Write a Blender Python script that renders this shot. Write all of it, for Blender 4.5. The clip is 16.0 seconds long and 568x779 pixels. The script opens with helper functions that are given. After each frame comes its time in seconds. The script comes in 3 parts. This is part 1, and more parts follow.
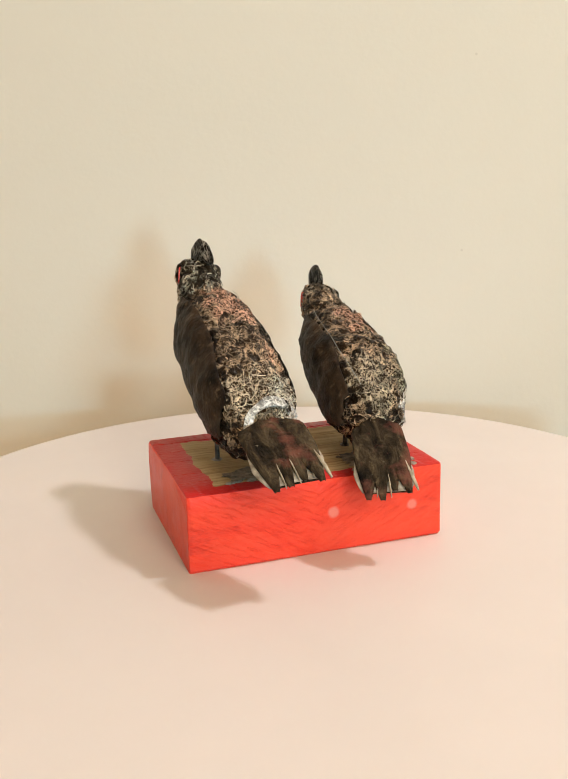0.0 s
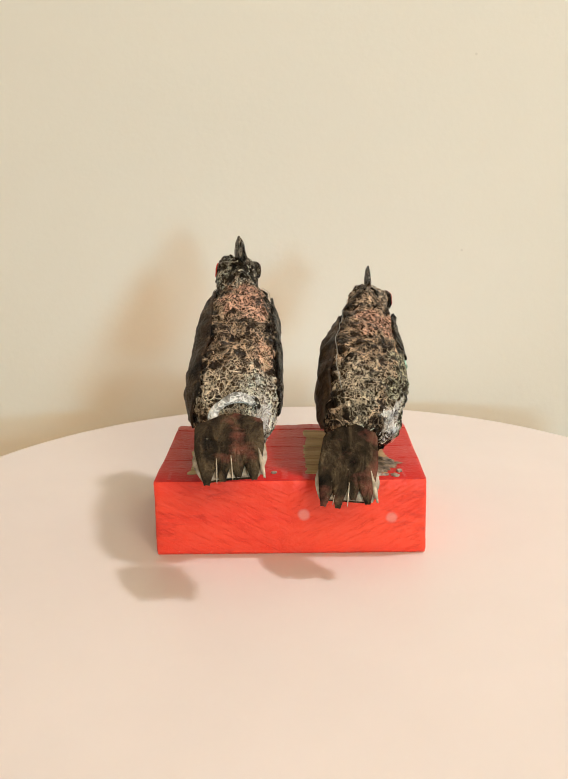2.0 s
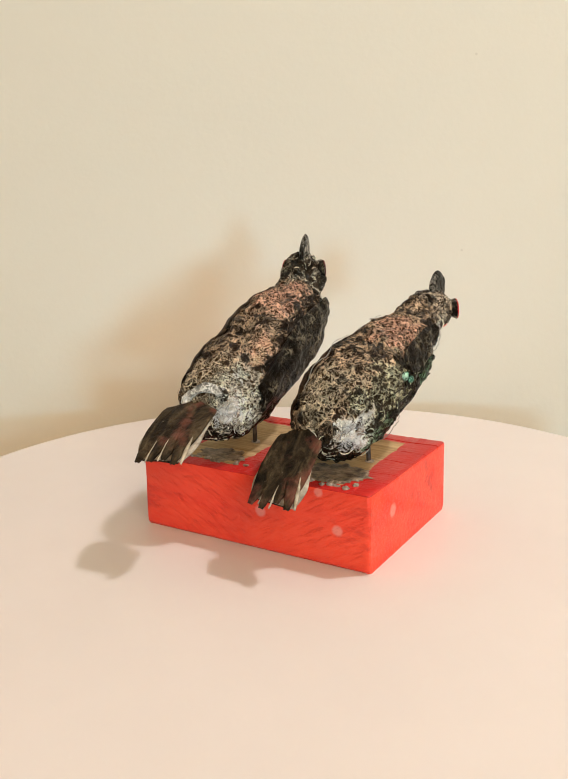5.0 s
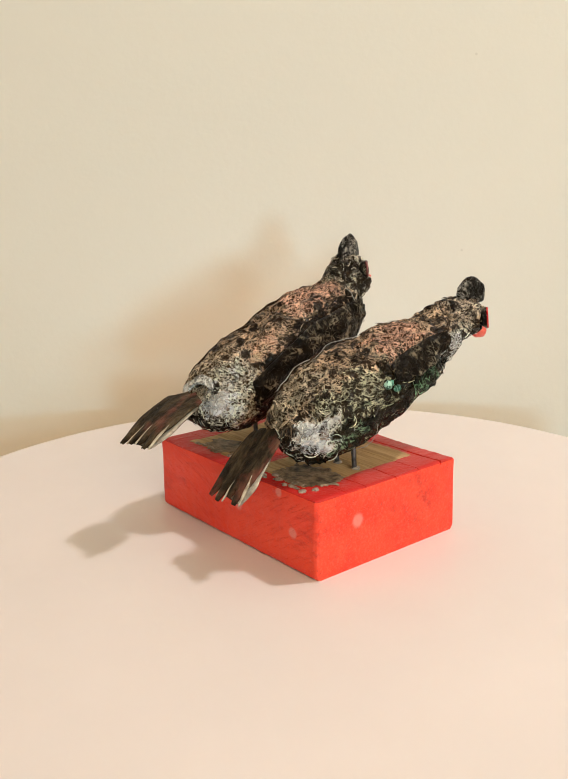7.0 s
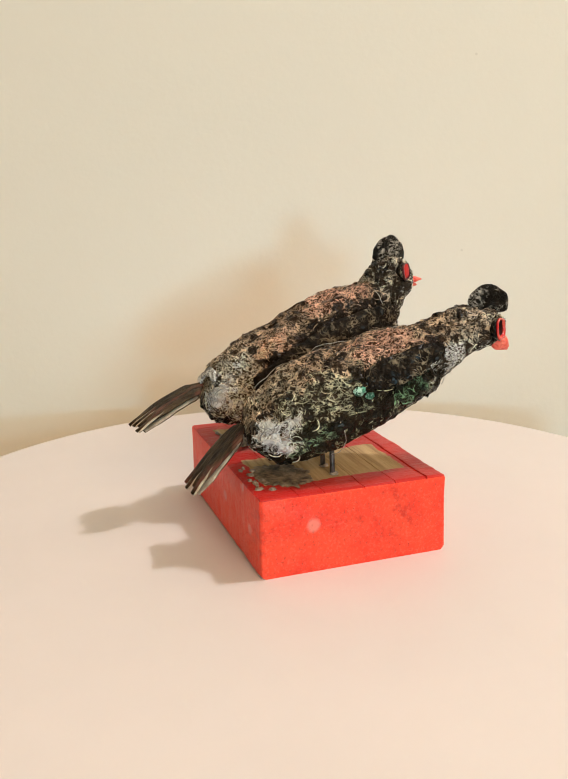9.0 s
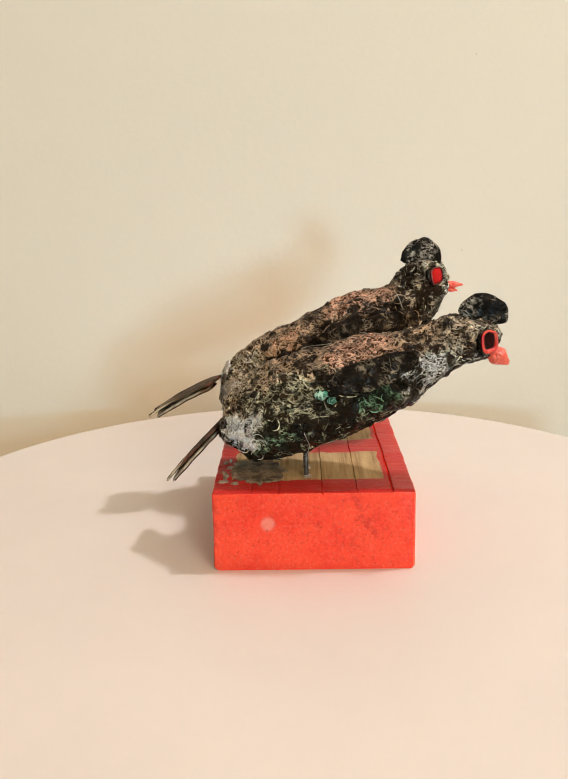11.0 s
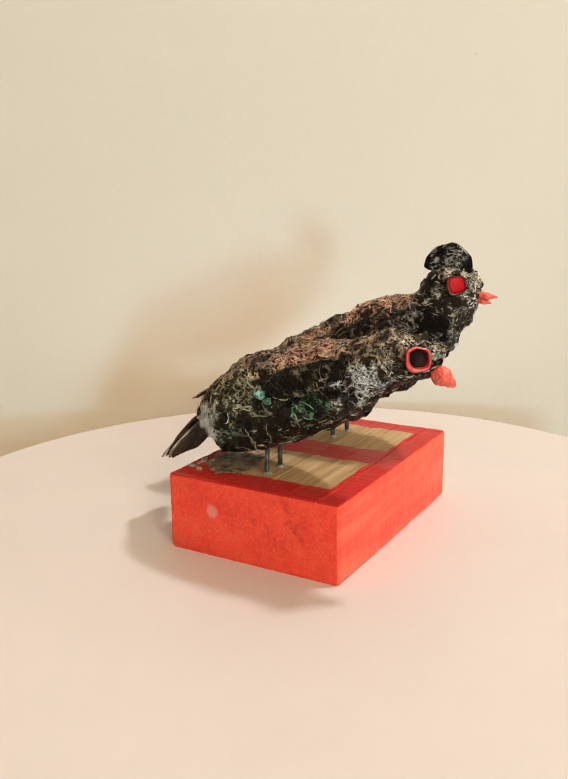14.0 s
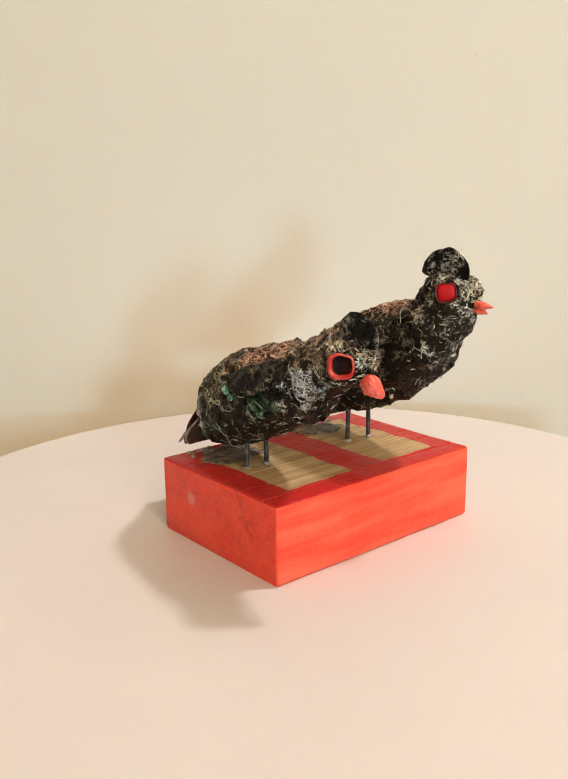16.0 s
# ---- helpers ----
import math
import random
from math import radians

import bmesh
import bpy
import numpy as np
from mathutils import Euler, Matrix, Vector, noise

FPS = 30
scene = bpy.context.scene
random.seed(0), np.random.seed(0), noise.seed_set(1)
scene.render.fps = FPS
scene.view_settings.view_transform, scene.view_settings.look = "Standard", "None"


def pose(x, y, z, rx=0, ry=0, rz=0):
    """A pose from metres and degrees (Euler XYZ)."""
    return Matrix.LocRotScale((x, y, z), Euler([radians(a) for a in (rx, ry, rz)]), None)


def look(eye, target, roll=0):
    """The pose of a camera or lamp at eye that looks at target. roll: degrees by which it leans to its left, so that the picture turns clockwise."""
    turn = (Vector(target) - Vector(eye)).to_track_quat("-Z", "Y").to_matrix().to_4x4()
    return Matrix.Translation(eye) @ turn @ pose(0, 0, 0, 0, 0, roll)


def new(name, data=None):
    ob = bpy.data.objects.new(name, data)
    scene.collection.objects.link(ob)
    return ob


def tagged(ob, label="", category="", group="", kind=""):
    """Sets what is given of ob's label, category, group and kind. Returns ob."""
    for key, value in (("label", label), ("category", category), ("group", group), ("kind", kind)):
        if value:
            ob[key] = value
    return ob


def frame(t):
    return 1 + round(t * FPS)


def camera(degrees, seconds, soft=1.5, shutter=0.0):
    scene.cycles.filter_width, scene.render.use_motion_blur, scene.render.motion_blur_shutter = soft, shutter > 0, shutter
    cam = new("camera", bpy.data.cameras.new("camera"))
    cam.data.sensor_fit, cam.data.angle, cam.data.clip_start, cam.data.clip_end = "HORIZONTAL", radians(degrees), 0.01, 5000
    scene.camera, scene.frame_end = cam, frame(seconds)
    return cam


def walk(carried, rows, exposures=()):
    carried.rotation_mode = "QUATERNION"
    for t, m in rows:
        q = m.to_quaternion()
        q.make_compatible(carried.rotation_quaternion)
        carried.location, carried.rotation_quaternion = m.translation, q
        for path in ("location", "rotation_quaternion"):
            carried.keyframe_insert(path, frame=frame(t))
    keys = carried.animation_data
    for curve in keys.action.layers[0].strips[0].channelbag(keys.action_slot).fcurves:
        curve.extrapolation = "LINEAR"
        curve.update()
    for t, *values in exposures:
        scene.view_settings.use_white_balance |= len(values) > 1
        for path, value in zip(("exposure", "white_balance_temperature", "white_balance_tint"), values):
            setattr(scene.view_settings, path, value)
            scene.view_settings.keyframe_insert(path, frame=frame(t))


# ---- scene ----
# Metres throughout; bird and block shapes are written in millimetres and scaled by MM.
MM = 0.001
TOP = 0.75                      # height of the turntable's surface
SPIN_X, SPIN_Y = 0.0084, 0.0    # the axis of the turntable
TURN_START, TURN_RATE = 0.3292, -0.1741   # radians, radians a second
OFF_X, OFF_Y = -0.0058, 0.0045  # block's centre from the axis
BLOCK_L, BLOCK_W, BLOCK_H = 0.1236, 0.089, 0.0363

# ---- camera ----
cam = camera(36.0, 16.0, soft=1.3)
EYE = Vector((0.0, -0.4119, TOP + 0.1718))
AIM = EYE + Vector((0.0, math.cos(0.2462), -math.sin(0.2462)))
walk(cam, [(0.0, look(EYE, AIM, -1.066)), (16.0, look(EYE, AIM, -1.066))])

# ---- light ----
world = bpy.data.worlds.new("room_dark")
world.use_nodes = True
world.node_tree.nodes["Background"].inputs["Color"].default_value = (0.9, 0.8, 0.7, 1)
world.node_tree.nodes["Background"].inputs["Strength"].default_value = 0.05
scene.world = world
scene.view_settings.exposure = 0.0


def lamp(name, eye, target, size, watts, colour):
    data = bpy.data.lights.new(name, "AREA")
    data.shape, data.size, data.energy, data.color = "DISK", size, watts, colour
    ob = new(name, data)
    ob.matrix_world = look(eye, target)
    return ob


lamp("ceiling_light", (0.84, 0.09, TOP + 1.58), (0, 0, TOP), 0.14, 15.0, (1.0, 0.935, 0.935))
lamp("front_light", (0.41, -1.45, TOP + 0.13), (0, 0, TOP + 0.1), 0.16, 5.6, (0.44, 0.82, 1.0))
lamp("side_light", (0.60, -1.38, TOP + 0.39), (0, 0, TOP + 0.1), 0.20, 4.0, (0.52, 0.86, 1.0))
lamp("room_light", (0.80, -1.9, TOP + 1.30), (0, 0, TOP), 1.0, 24.5, (1.0, 0.690, 0.400))


# ---- materials ----
class Nodes:
    """A small builder of node materials."""

    def __init__(self, name):
        self.mat = bpy.data.materials.new(name)
        self.mat.use_nodes = True
        self.tree = self.mat.node_tree
        self.shader = self.tree.nodes["Principled BSDF"]
        self.coord = self.tree.nodes.new("ShaderNodeTexCoord").outputs["Object"]

    def link(self, a, b):
        self.tree.links.new(a, b)

    def put(self, key, value):
        if isinstance(value, (int, float, tuple)):
            self.shader.inputs[key].default_value = (*value, 1) if isinstance(value, tuple) else value
        else:
            self.link(value, self.shader.inputs[key])

    def scaled(self, scale):
        n = self.tree.nodes.new("ShaderNodeMapping")
        n.inputs["Scale"].default_value = scale
        self.link(self.coord, n.inputs["Vector"])
        return n.outputs["Vector"]

    def turned(self, angles, scale):
        """Coordinates turned first and stretched after."""
        n, k = self.tree.nodes.new("ShaderNodeMapping"), self.tree.nodes.new("ShaderNodeMapping")
        n.inputs["Rotation"].default_value = [radians(a) for a in angles]
        k.inputs["Scale"].default_value = scale
        self.link(self.coord, n.inputs["Vector"])
        self.link(n.outputs["Vector"], k.inputs["Vector"])
        return k.outputs["Vector"]

    def noise(self, scale, detail=4, rough=0.6, vector=None, distortion=0.0):
        n = self.tree.nodes.new("ShaderNodeTexNoise")
        n.inputs["Scale"].default_value, n.inputs["Detail"].default_value = scale, detail
        n.inputs["Roughness"].default_value, n.inputs["Distortion"].default_value = rough, distortion
        self.link(vector or self.coord, n.inputs["Vector"])
        return n.outputs["Fac"]

    def ramp(self, fac, *stops):
        n = self.tree.nodes.new("ShaderNodeValToRGB")
        while len(n.color_ramp.elements) < len(stops):
            n.color_ramp.elements.new(0.5)
        for e, (place, c) in zip(n.color_ramp.elements, stops):
            e.position = place
            e.color = (c, c, c, 1) if isinstance(c, (int, float)) else (*c, 1)
        self.link(fac, n.inputs["Fac"])
        return n.outputs["Color"]

    def mix(self, fac, a, b, mode="MIX"):
        n = self.tree.nodes.new("ShaderNodeMix")
        n.data_type, n.blend_type = "RGBA", mode
        for sock, v in ((n.inputs[0], fac), (n.inputs[6], a), (n.inputs[7], b)):
            if isinstance(v, tuple):
                sock.default_value = (*v, 1)
            elif isinstance(v, (int, float)):
                sock.default_value = v
            else:
                self.link(v, sock)
        return n.outputs[2]

    def calc(self, op, a, b=0.0, c=0.0):
        n = self.tree.nodes.new("ShaderNodeMath")
        n.operation = op
        for sock, v in zip(n.inputs, (a, b, c)):
            if isinstance(v, (int, float)):
                sock.default_value = v
            else:
                self.link(v, sock)
        return n.outputs[0]

    def axis(self, name):
        n = self.tree.nodes.new("ShaderNodeSeparateXYZ")
        self.link(self.coord, n.inputs[0])
        return n.outputs[name]

    def near(self, centre, radius, soft=0.3, ragged=0.0):
        """1 within radius of a point, falling to 0 outside, with a ragged rim."""
        n = self.tree.nodes.new("ShaderNodeVectorMath")
        n.operation = "DISTANCE"
        self.link(self.coord, n.inputs[0])
        n.inputs[1].default_value = centre
        d = n.outputs["Value"]
        if ragged:
            d = self.calc("MULTIPLY_ADD", self.calc("SUBTRACT", self.noise(260, 5), 0.5), ragged, d)
        m = self.tree.nodes.new("ShaderNodeMapRange")
        m.interpolation_type = "SMOOTHSTEP"
        self.link(d, m.inputs["Value"])
        m.inputs["From Min"].default_value, m.inputs["From Max"].default_value = radius * (1 - soft), radius * (1 + soft)
        m.inputs["To Min"].default_value, m.inputs["To Max"].default_value = 1, 0
        return m.outputs["Result"]

    def island(self):
        return self.tree.nodes.new("ShaderNodeNewGeometry").outputs["Random Per Island"]

    def bump(self, height, strength, distance):
        n = self.tree.nodes.new("ShaderNodeBump")
        n.inputs["Strength"].default_value, n.inputs["Distance"].default_value = strength, distance
        self.link(height, n.inputs["Height"])
        self.link(n.outputs["Normal"], self.shader.inputs["Normal"])

    def done(self, **values):
        for key, value in values.items():
            self.put(key.replace("_", " "), value)
        return self.mat


def mat_plaster(name, tint):
    m = Nodes(name)
    broad = m.noise(1.6, 3)
    fine = m.noise(220, 4)
    base = m.mix(m.ramp(broad, (0.3, 0), (0.7, 1)), tuple(c * 0.96 for c in tint), tint)
    base = m.mix(m.ramp(m.noise(14, 5, 0.7), (0.55, 0), (0.8, 0.25)), base, tuple(c * 0.93 for c in tint))
    for place in ((0.139, 0.238, 0.998), (0.133, 0.238, 0.862)):
        base = m.mix(m.calc("MULTIPLY", m.near(place, 0.0009, 0.5, 0.001), 0.22), base, tuple(c * 0.45 for c in tint))
    m.bump(fine, 0.12, 0.001)
    return m.done(Base_Color=base, Roughness=0.75)


PLASTER = mat_plaster("wall_paint", (0.80, 0.785, 0.715))
CEILING = mat_plaster("ceiling_paint", (0.80, 0.78, 0.74))


def mat_floor():
    m = Nodes("floor_boards")
    base = m.ramp(m.noise(3, 6, vector=m.scaled((1, 9, 1))), (0.3, (0.36, 0.23, 0.12)), (0.75, (0.52, 0.36, 0.20)))
    return m.done(Base_Color=base, Roughness=0.45)


FLOOR = mat_floor()


def mat_laminate():
    m = Nodes("white_laminate")
    base = m.mix(m.ramp(m.noise(9, 4), (0.35, 0), (0.7, 1)), (0.668, 0.618, 0.588), (0.700, 0.646, 0.615))
    rough = m.ramp(m.noise(30, 5), (0.3, 0.42), (0.7, 0.52))
    m.bump(m.noise(700, 2), 0.05, 0.0004)
    return m.done(Base_Color=base, Roughness=rough, Specular_IOR_Level=0.35)


LAMINATE = mat_laminate()


def mat_block():
    """Red paint on softwood: two bare patches on top, rubbed spots, end grain pits, saw marks."""
    m = Nodes("red_painted_wood")
    x, y, z = m.axis("X"), m.axis("Y"), m.axis("Z")
    fibre = m.noise(60, 5, 0.65, m.scaled((0.25, 3.0, 3.0)))
    red = m.ramp(fibre, (0.25, (0.76, 0.034, 0.020)), (0.6, (0.86, 0.054, 0.030)), (0.85, (0.91, 0.078, 0.042)))
    red = m.mix(m.ramp(m.noise(35, 4), (0.4, 0), (0.75, 0.4)), red, (0.93, 0.082, 0.042))
    stroke = m.noise(16, 5, 0.6, m.scaled((0.8, 4.0, 4.0)))
    red = m.mix(m.ramp(stroke, (0.38, 0.0), (0.50, 0.35), (0.62, 0.60)), red, (0.94, 0.092, 0.042))
    red = m.mix(m.ramp(m.noise(24, 5, 0.7, m.scaled((1.0, 3.0, 3.0))), (0.30, 0.65), (0.42, 0.0)), red, (0.52, 0.022, 0.018))
    # saw marks across the long front
    half = m.ramp(m.calc("ADD", m.calc("MULTIPLY", x, 5.0), m.noise(60, 4)), (0.42, 0), (0.58, 1))
    saw = m.mix(half, m.noise(30, 4, 0.65, m.turned((0, -27, 0), (3.6, 1, 30)), 0.5), m.noise(26, 4, 0.65, m.turned((0, 30, 0), (3.8, 1, 30)), 0.5))
    cut = m.calc("LESS_THAN", y, -0.0435)
    # end grain pits
    ends = m.calc("GREATER_THAN", m.calc("ABSOLUTE", x), 0.0612)
    pits = m.ramp(m.noise(760, 4, 0.75), (0.34, 1), (0.41, 0))
    red = m.mix(m.calc("MULTIPLY", pits, m.calc("MULTIPLY", ends, 0.45)), red, (0.26, 0.015, 0.012))
    # saw cuts darkened and ridges paled in colour, for their shade and highlights
    lines = m.ramp(saw, (0.36, 1), (0.44, 0))
    red = m.mix(m.calc("MULTIPLY", m.calc("MULTIPLY", lines, cut), 0.06), red, (0.42, 0.022, 0.016))
    pale = m.ramp(saw, (0.49, 0), (0.56, 1))
    red = m.mix(m.calc("MULTIPLY", m.calc("MULTIPLY", pale, cut), 0.07), red, (0.92, 0.24, 0.16))
    # rubbed pale spots
    for place, r in (((0.0061, -0.0446, 0.0195), 0.0026), ((0.0620, -0.0202, 0.0217), 0.0030), ((0.046, -0.0446, 0.0176), 0.0024), ((0.0365, -0.0446, 0.034), 0.0020)):
        red = m.mix(m.calc("MULTIPLY", m.near(place, r, 0.35, 0.0016), 0.75), red, (0.82, 0.27, 0.22))
    # worn arrises and chips
    chip = m.ramp(m.noise(330, 5, 0.7), (0.66, 0), (0.70, 1))
    low = m.calc("LESS_THAN", z, 0.0022)
    red = m.mix(m.calc("MULTIPLY", chip, m.calc("MULTIPLY", low, 0.8)), red, (0.75, 0.42, 0.30))
    # glints on the end grain, painted as paler specks
    red = m.mix(m.calc("MULTIPLY", m.calc("MULTIPLY", m.ramp(m.noise(700, 4, 0.75), (0.52, 0), (0.60, 1)), ends), 0.22), red, (0.88, 0.22, 0.14))
    # paler orange streaks on the long back
    back = m.calc("GREATER_THAN", y, 0.0435)
    streaks = m.ramp(m.noise(30, 5, 0.65, m.scaled((0.5, 4.0, 5.0))), (0.40, 0.15), (0.62, 0.85))
    red = m.mix(m.calc("MULTIPLY", m.calc("MULTIPLY", streaks, back), 0.7), red, (0.90, 0.185, 0.10))
    # crimson top, its colour deepened further to stand for the birds' shade
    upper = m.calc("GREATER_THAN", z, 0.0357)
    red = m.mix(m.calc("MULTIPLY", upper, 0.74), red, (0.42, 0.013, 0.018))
    # bare wood
    grain = m.noise(40, 7, 0.7, m.scaled((0.4, 9.0, 1)))
    wood = m.ramp(grain, (0.28, (0.23, 0.125, 0.055)), (0.5, (0.52, 0.355, 0.18)), (0.75, (0.68, 0.50, 0.28)))
    ragged = m.calc("MULTIPLY", m.calc("SUBTRACT", m.noise(70, 5, 0.6), 0.5), 0.009)
    xr = m.calc("ADD", x, ragged)
    yr = m.calc("ADD", y, ragged)

    def between(v, a, b):
        return m.calc("MULTIPLY", m.calc("GREATER_THAN", v, a), m.calc("LESS_THAN", v, b))

    patch = m.calc("ADD", between(xr, -0.0475, -0.013), between(xr, 0.007, 0.0455))
    patch = m.calc("MULTIPLY", patch, between(yr, -0.036, 0.0325))
    patch = m.calc("MULTIPLY", patch, m.calc("GREATER_THAN", z, 0.0345))
    base = m.mix(patch, red, wood)
    height = m.calc("ADD", m.calc("MULTIPLY", pits, m.calc("MULTIPLY", ends, -0.8)), m.calc("MULTIPLY", m.calc("MULTIPLY", m.calc("SUBTRACT", saw, lines), cut), 0.35))
    height = m.calc("ADD", height, m.calc("MULTIPLY", m.noise(420, 4), 0.7))
    m.bump(height, 0.6, 0.0009)
    rough = m.mix(patch, m.ramp(m.noise(90, 3), (0.3, 0.28), (0.7, 0.40)), (0.75, 0.75, 0.75))
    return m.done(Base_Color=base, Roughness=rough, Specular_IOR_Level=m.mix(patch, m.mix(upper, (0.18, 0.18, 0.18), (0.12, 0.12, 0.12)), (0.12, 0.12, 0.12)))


BLOCK = mat_block()


def mat_strips():
    """Short curled strips, each with a tone of its own about the tint of its place."""
    m = Nodes("curled_strips")
    tint = m.tree.nodes.new("ShaderNodeAttribute")
    tint.attribute_name = "tint"
    tone = m.ramp(m.island(), (0.0, 0.12), (0.40, 0.45), (0.8, 1.0), (1.0, 1.0))
    base = m.mix(1.0, tint.outputs["Color"], tone, "MULTIPLY")
    base = m.mix(m.ramp(m.noise(900, 3), (0.45, 0), (0.65, 0.6)), base, (0.016, 0.011, 0.007))
    return m.done(Base_Color=base, Roughness=0.42, Specular_IOR_Level=0.2)


STRIPS = mat_strips()


def mat_body():
    """Crumpled painted foil, glossy where dark: hollows darkened for their shade, wandering ridges brightened as glints
    in the tint of the place (alpha: how much is covered).
    """
    m = Nodes("painted_crumpled_foil")
    tint = m.tree.nodes.new("ShaderNodeAttribute")
    tint.attribute_name = "tint"
    colour, cover = tint.outputs["Color"], tint.outputs["Alpha"]

    def lines(size, width, turn, stretch):
        n = m.noise(size, 1.0, 0.45, m.turned(turn, stretch), 1.1)
        return m.ramp(m.calc("ABSOLUTE", m.calc("SUBTRACT", n, 0.5)), (0.0, 1), (width * 0.5, 0.85), (width, 0))

    ridges = m.calc("MAXIMUM", lines(225, 0.040, (0, 0, 0), (1, 0.8, 1)), m.calc("MULTIPLY", lines(340, 0.048, (35, 60, 15), (1, 0.55, 1)), 0.95))
    ridges = m.calc("MAXIMUM", ridges, m.calc("MULTIPLY", lines(480, 0.052, (70, 20, 50), (1, 0.7, 0.6)), 0.7))
    limit = m.calc("MULTIPLY_ADD", cover, -0.56, 0.735)
    patchy = m.calc("MULTIPLY", m.calc("SUBTRACT", m.noise(150, 5, 0.68), limit), 9.0)
    patchy = m.calc("MINIMUM", m.calc("MAXIMUM", patchy, 0.0), 1.0)
    share = m.calc("MULTIPLY", ridges, patchy)
    deep = m.ramp(cover, (0.0, 0.008), (0.60, 0.030), (0.85, 0.07), (1.0, 0.95))
    deep = m.mix(1.0, deep, m.ramp(m.noise(170, 5, 0.7), (0.36, 0.45), (0.50, 0.9), (0.64, 1.0)), "MULTIPLY")
    under = m.mix(1.0, m.mix(1.0, colour, deep, "MULTIPLY"), (1.2, 0.80, 0.50), "MULTIPLY")
    base = m.mix(share, m.mix(m.ramp(cover, (0.85, 0), (1.0, 1)), under, m.mix(1.0, colour, deep, "MULTIPLY")), colour)
    height = m.calc("ADD", m.calc("MULTIPLY", ridges, 0.7), m.calc("MULTIPLY", m.noise(120, 4, 0.55), 1.7))
    m.bump(height, 0.9, 0.0020)
    return m.done(Base_Color=base, Roughness=m.ramp(cover, (0.2, 0.20), (0.7, 0.40), (1.0, 0.6)), Specular_IOR_Level=m.ramp(cover, (0.2, 0.30), (0.7, 0.11), (1.0, 0.10)))


BODY = mat_body()


def mat_crinkle(name, valley, ridge, rough=0.42, amount=0.75, scale=200, cover=0.5, sheen=0.2):
    """Crumpled painted sheet: hollows darkened for their shade, thin wandering ridges coloured bright as glints."""
    m = Nodes(name)

    def lines(size, width, turn, stretch):
        n = m.noise(size, 0.8, 0.45, m.turned(turn, stretch), 0.9)
        return m.ramp(m.calc("ABSOLUTE", m.calc("SUBTRACT", n, 0.5)), (0.0, 1), (width * 0.55, 0.92), (width * 0.9, 0))

    coarse = lines(scale, 0.046, (0, 0, 0), (1, 1, 1))
    fine = lines(scale * 1.55, 0.056, (35, 60, 15), (1, 0.6, 1))
    ridges = m.calc("MAXIMUM", coarse, m.calc("MULTIPLY", fine, 0.85))
    patchy = m.ramp(m.noise(110, 4, 0.65), (0.72 - 0.55 * cover, 0.0), (0.86 - 0.40 * cover, 1.0))
    share = m.calc("MULTIPLY", m.calc("MULTIPLY", ridges, patchy), amount)
    under = m.ramp(m.noise(140, 5, 0.7), (0.38, tuple(c * 0.25 for c in valley)), (0.56, valley), (0.74, tuple(min(1, c * 2.6) for c in valley)))
    base = m.mix(share, under, ridge)
    height = m.calc("ADD", m.calc("MULTIPLY", ridges, 0.7), m.calc("MULTIPLY", m.noise(120, 3, 0.5), 1.6))
    m.bump(height, 0.85, 0.0019)
    return m.done(Base_Color=base, Roughness=rough, Specular_IOR_Level=sheen)


BLACK_SHEET = mat_crinkle("black_crinkled_sheet", (0.0095, 0.0062, 0.0036), (0.42, 0.35, 0.24), 0.30, 0.9, 240, 0.42, 0.12)
PALE_SHEET = mat_crinkle("pale_crinkled_sheet", (0.56, 0.55, 0.51), (0.88, 0.87, 0.84), 0.5, 1.0, 220, 0.95)
CREST = mat_crinkle("black_foil", (0.0062, 0.0044, 0.0030), (0.76, 0.70, 0.60), 0.34, 0.95, 330, 0.44, 0.12)
TURQUOISE = mat_crinkle("turquoise_foil", (0.05, 0.20, 0.13), (0.55, 0.85, 0.70), 0.35, 0.9, 260, 0.9)


def mat_wing():
    m = Nodes("dark_leathery_sheet")
    base = m.ramp(m.noise(70, 5, 0.7), (0.36, (0.005, 0.0033, 0.0022)), (0.62, (0.050, 0.030, 0.017)))
    base = m.mix(m.ramp(m.noise(260, 4), (0.58, 0), (0.70, 0.7)), base, (0.15, 0.105, 0.065))
    m.bump(m.noise(150, 6, 0.7), 0.9, 0.0022)
    return m.done(Base_Color=base, Roughness=0.42, Specular_IOR_Level=0.08)


WING = mat_wing()


def mat_feather():
    m = Nodes("brown_tail_sheet")
    streak = m.noise(120, 6, 0.72, m.scaled((1.5, 0.5, 0.8)), 0.6)
    base = m.ramp(streak, (0.34, (0.005, 0.0035, 0.0025)), (0.49, (0.036, 0.025, 0.014)), (0.60, (0.085, 0.060, 0.034)), (0.73, (0.20, 0.15, 0.085)))
    base = m.mix(m.ramp(m.noise(55, 4, 0.6), (0.54, 0), (0.66, 0.55)), base, (0.26, 0.085, 0.062))
    base = m.mix(m.ramp(m.noise(80, 4, 0.65), (0.28, 0.7), (0.42, 0.0)), base, (0.006, 0.005, 0.003))
    base = m.mix(m.ramp(m.noise(420, 3, 0.6), (0.70, 0), (0.76, 0.6)), base, (0.42, 0.36, 0.27))
    m.bump(m.calc("ADD", streak, m.noise(160, 6, 0.7)), 1.0, 0.0022)
    return m.done(Base_Color=base, Roughness=0.5, Specular_IOR_Level=0.06)


FEATHER = mat_feather()


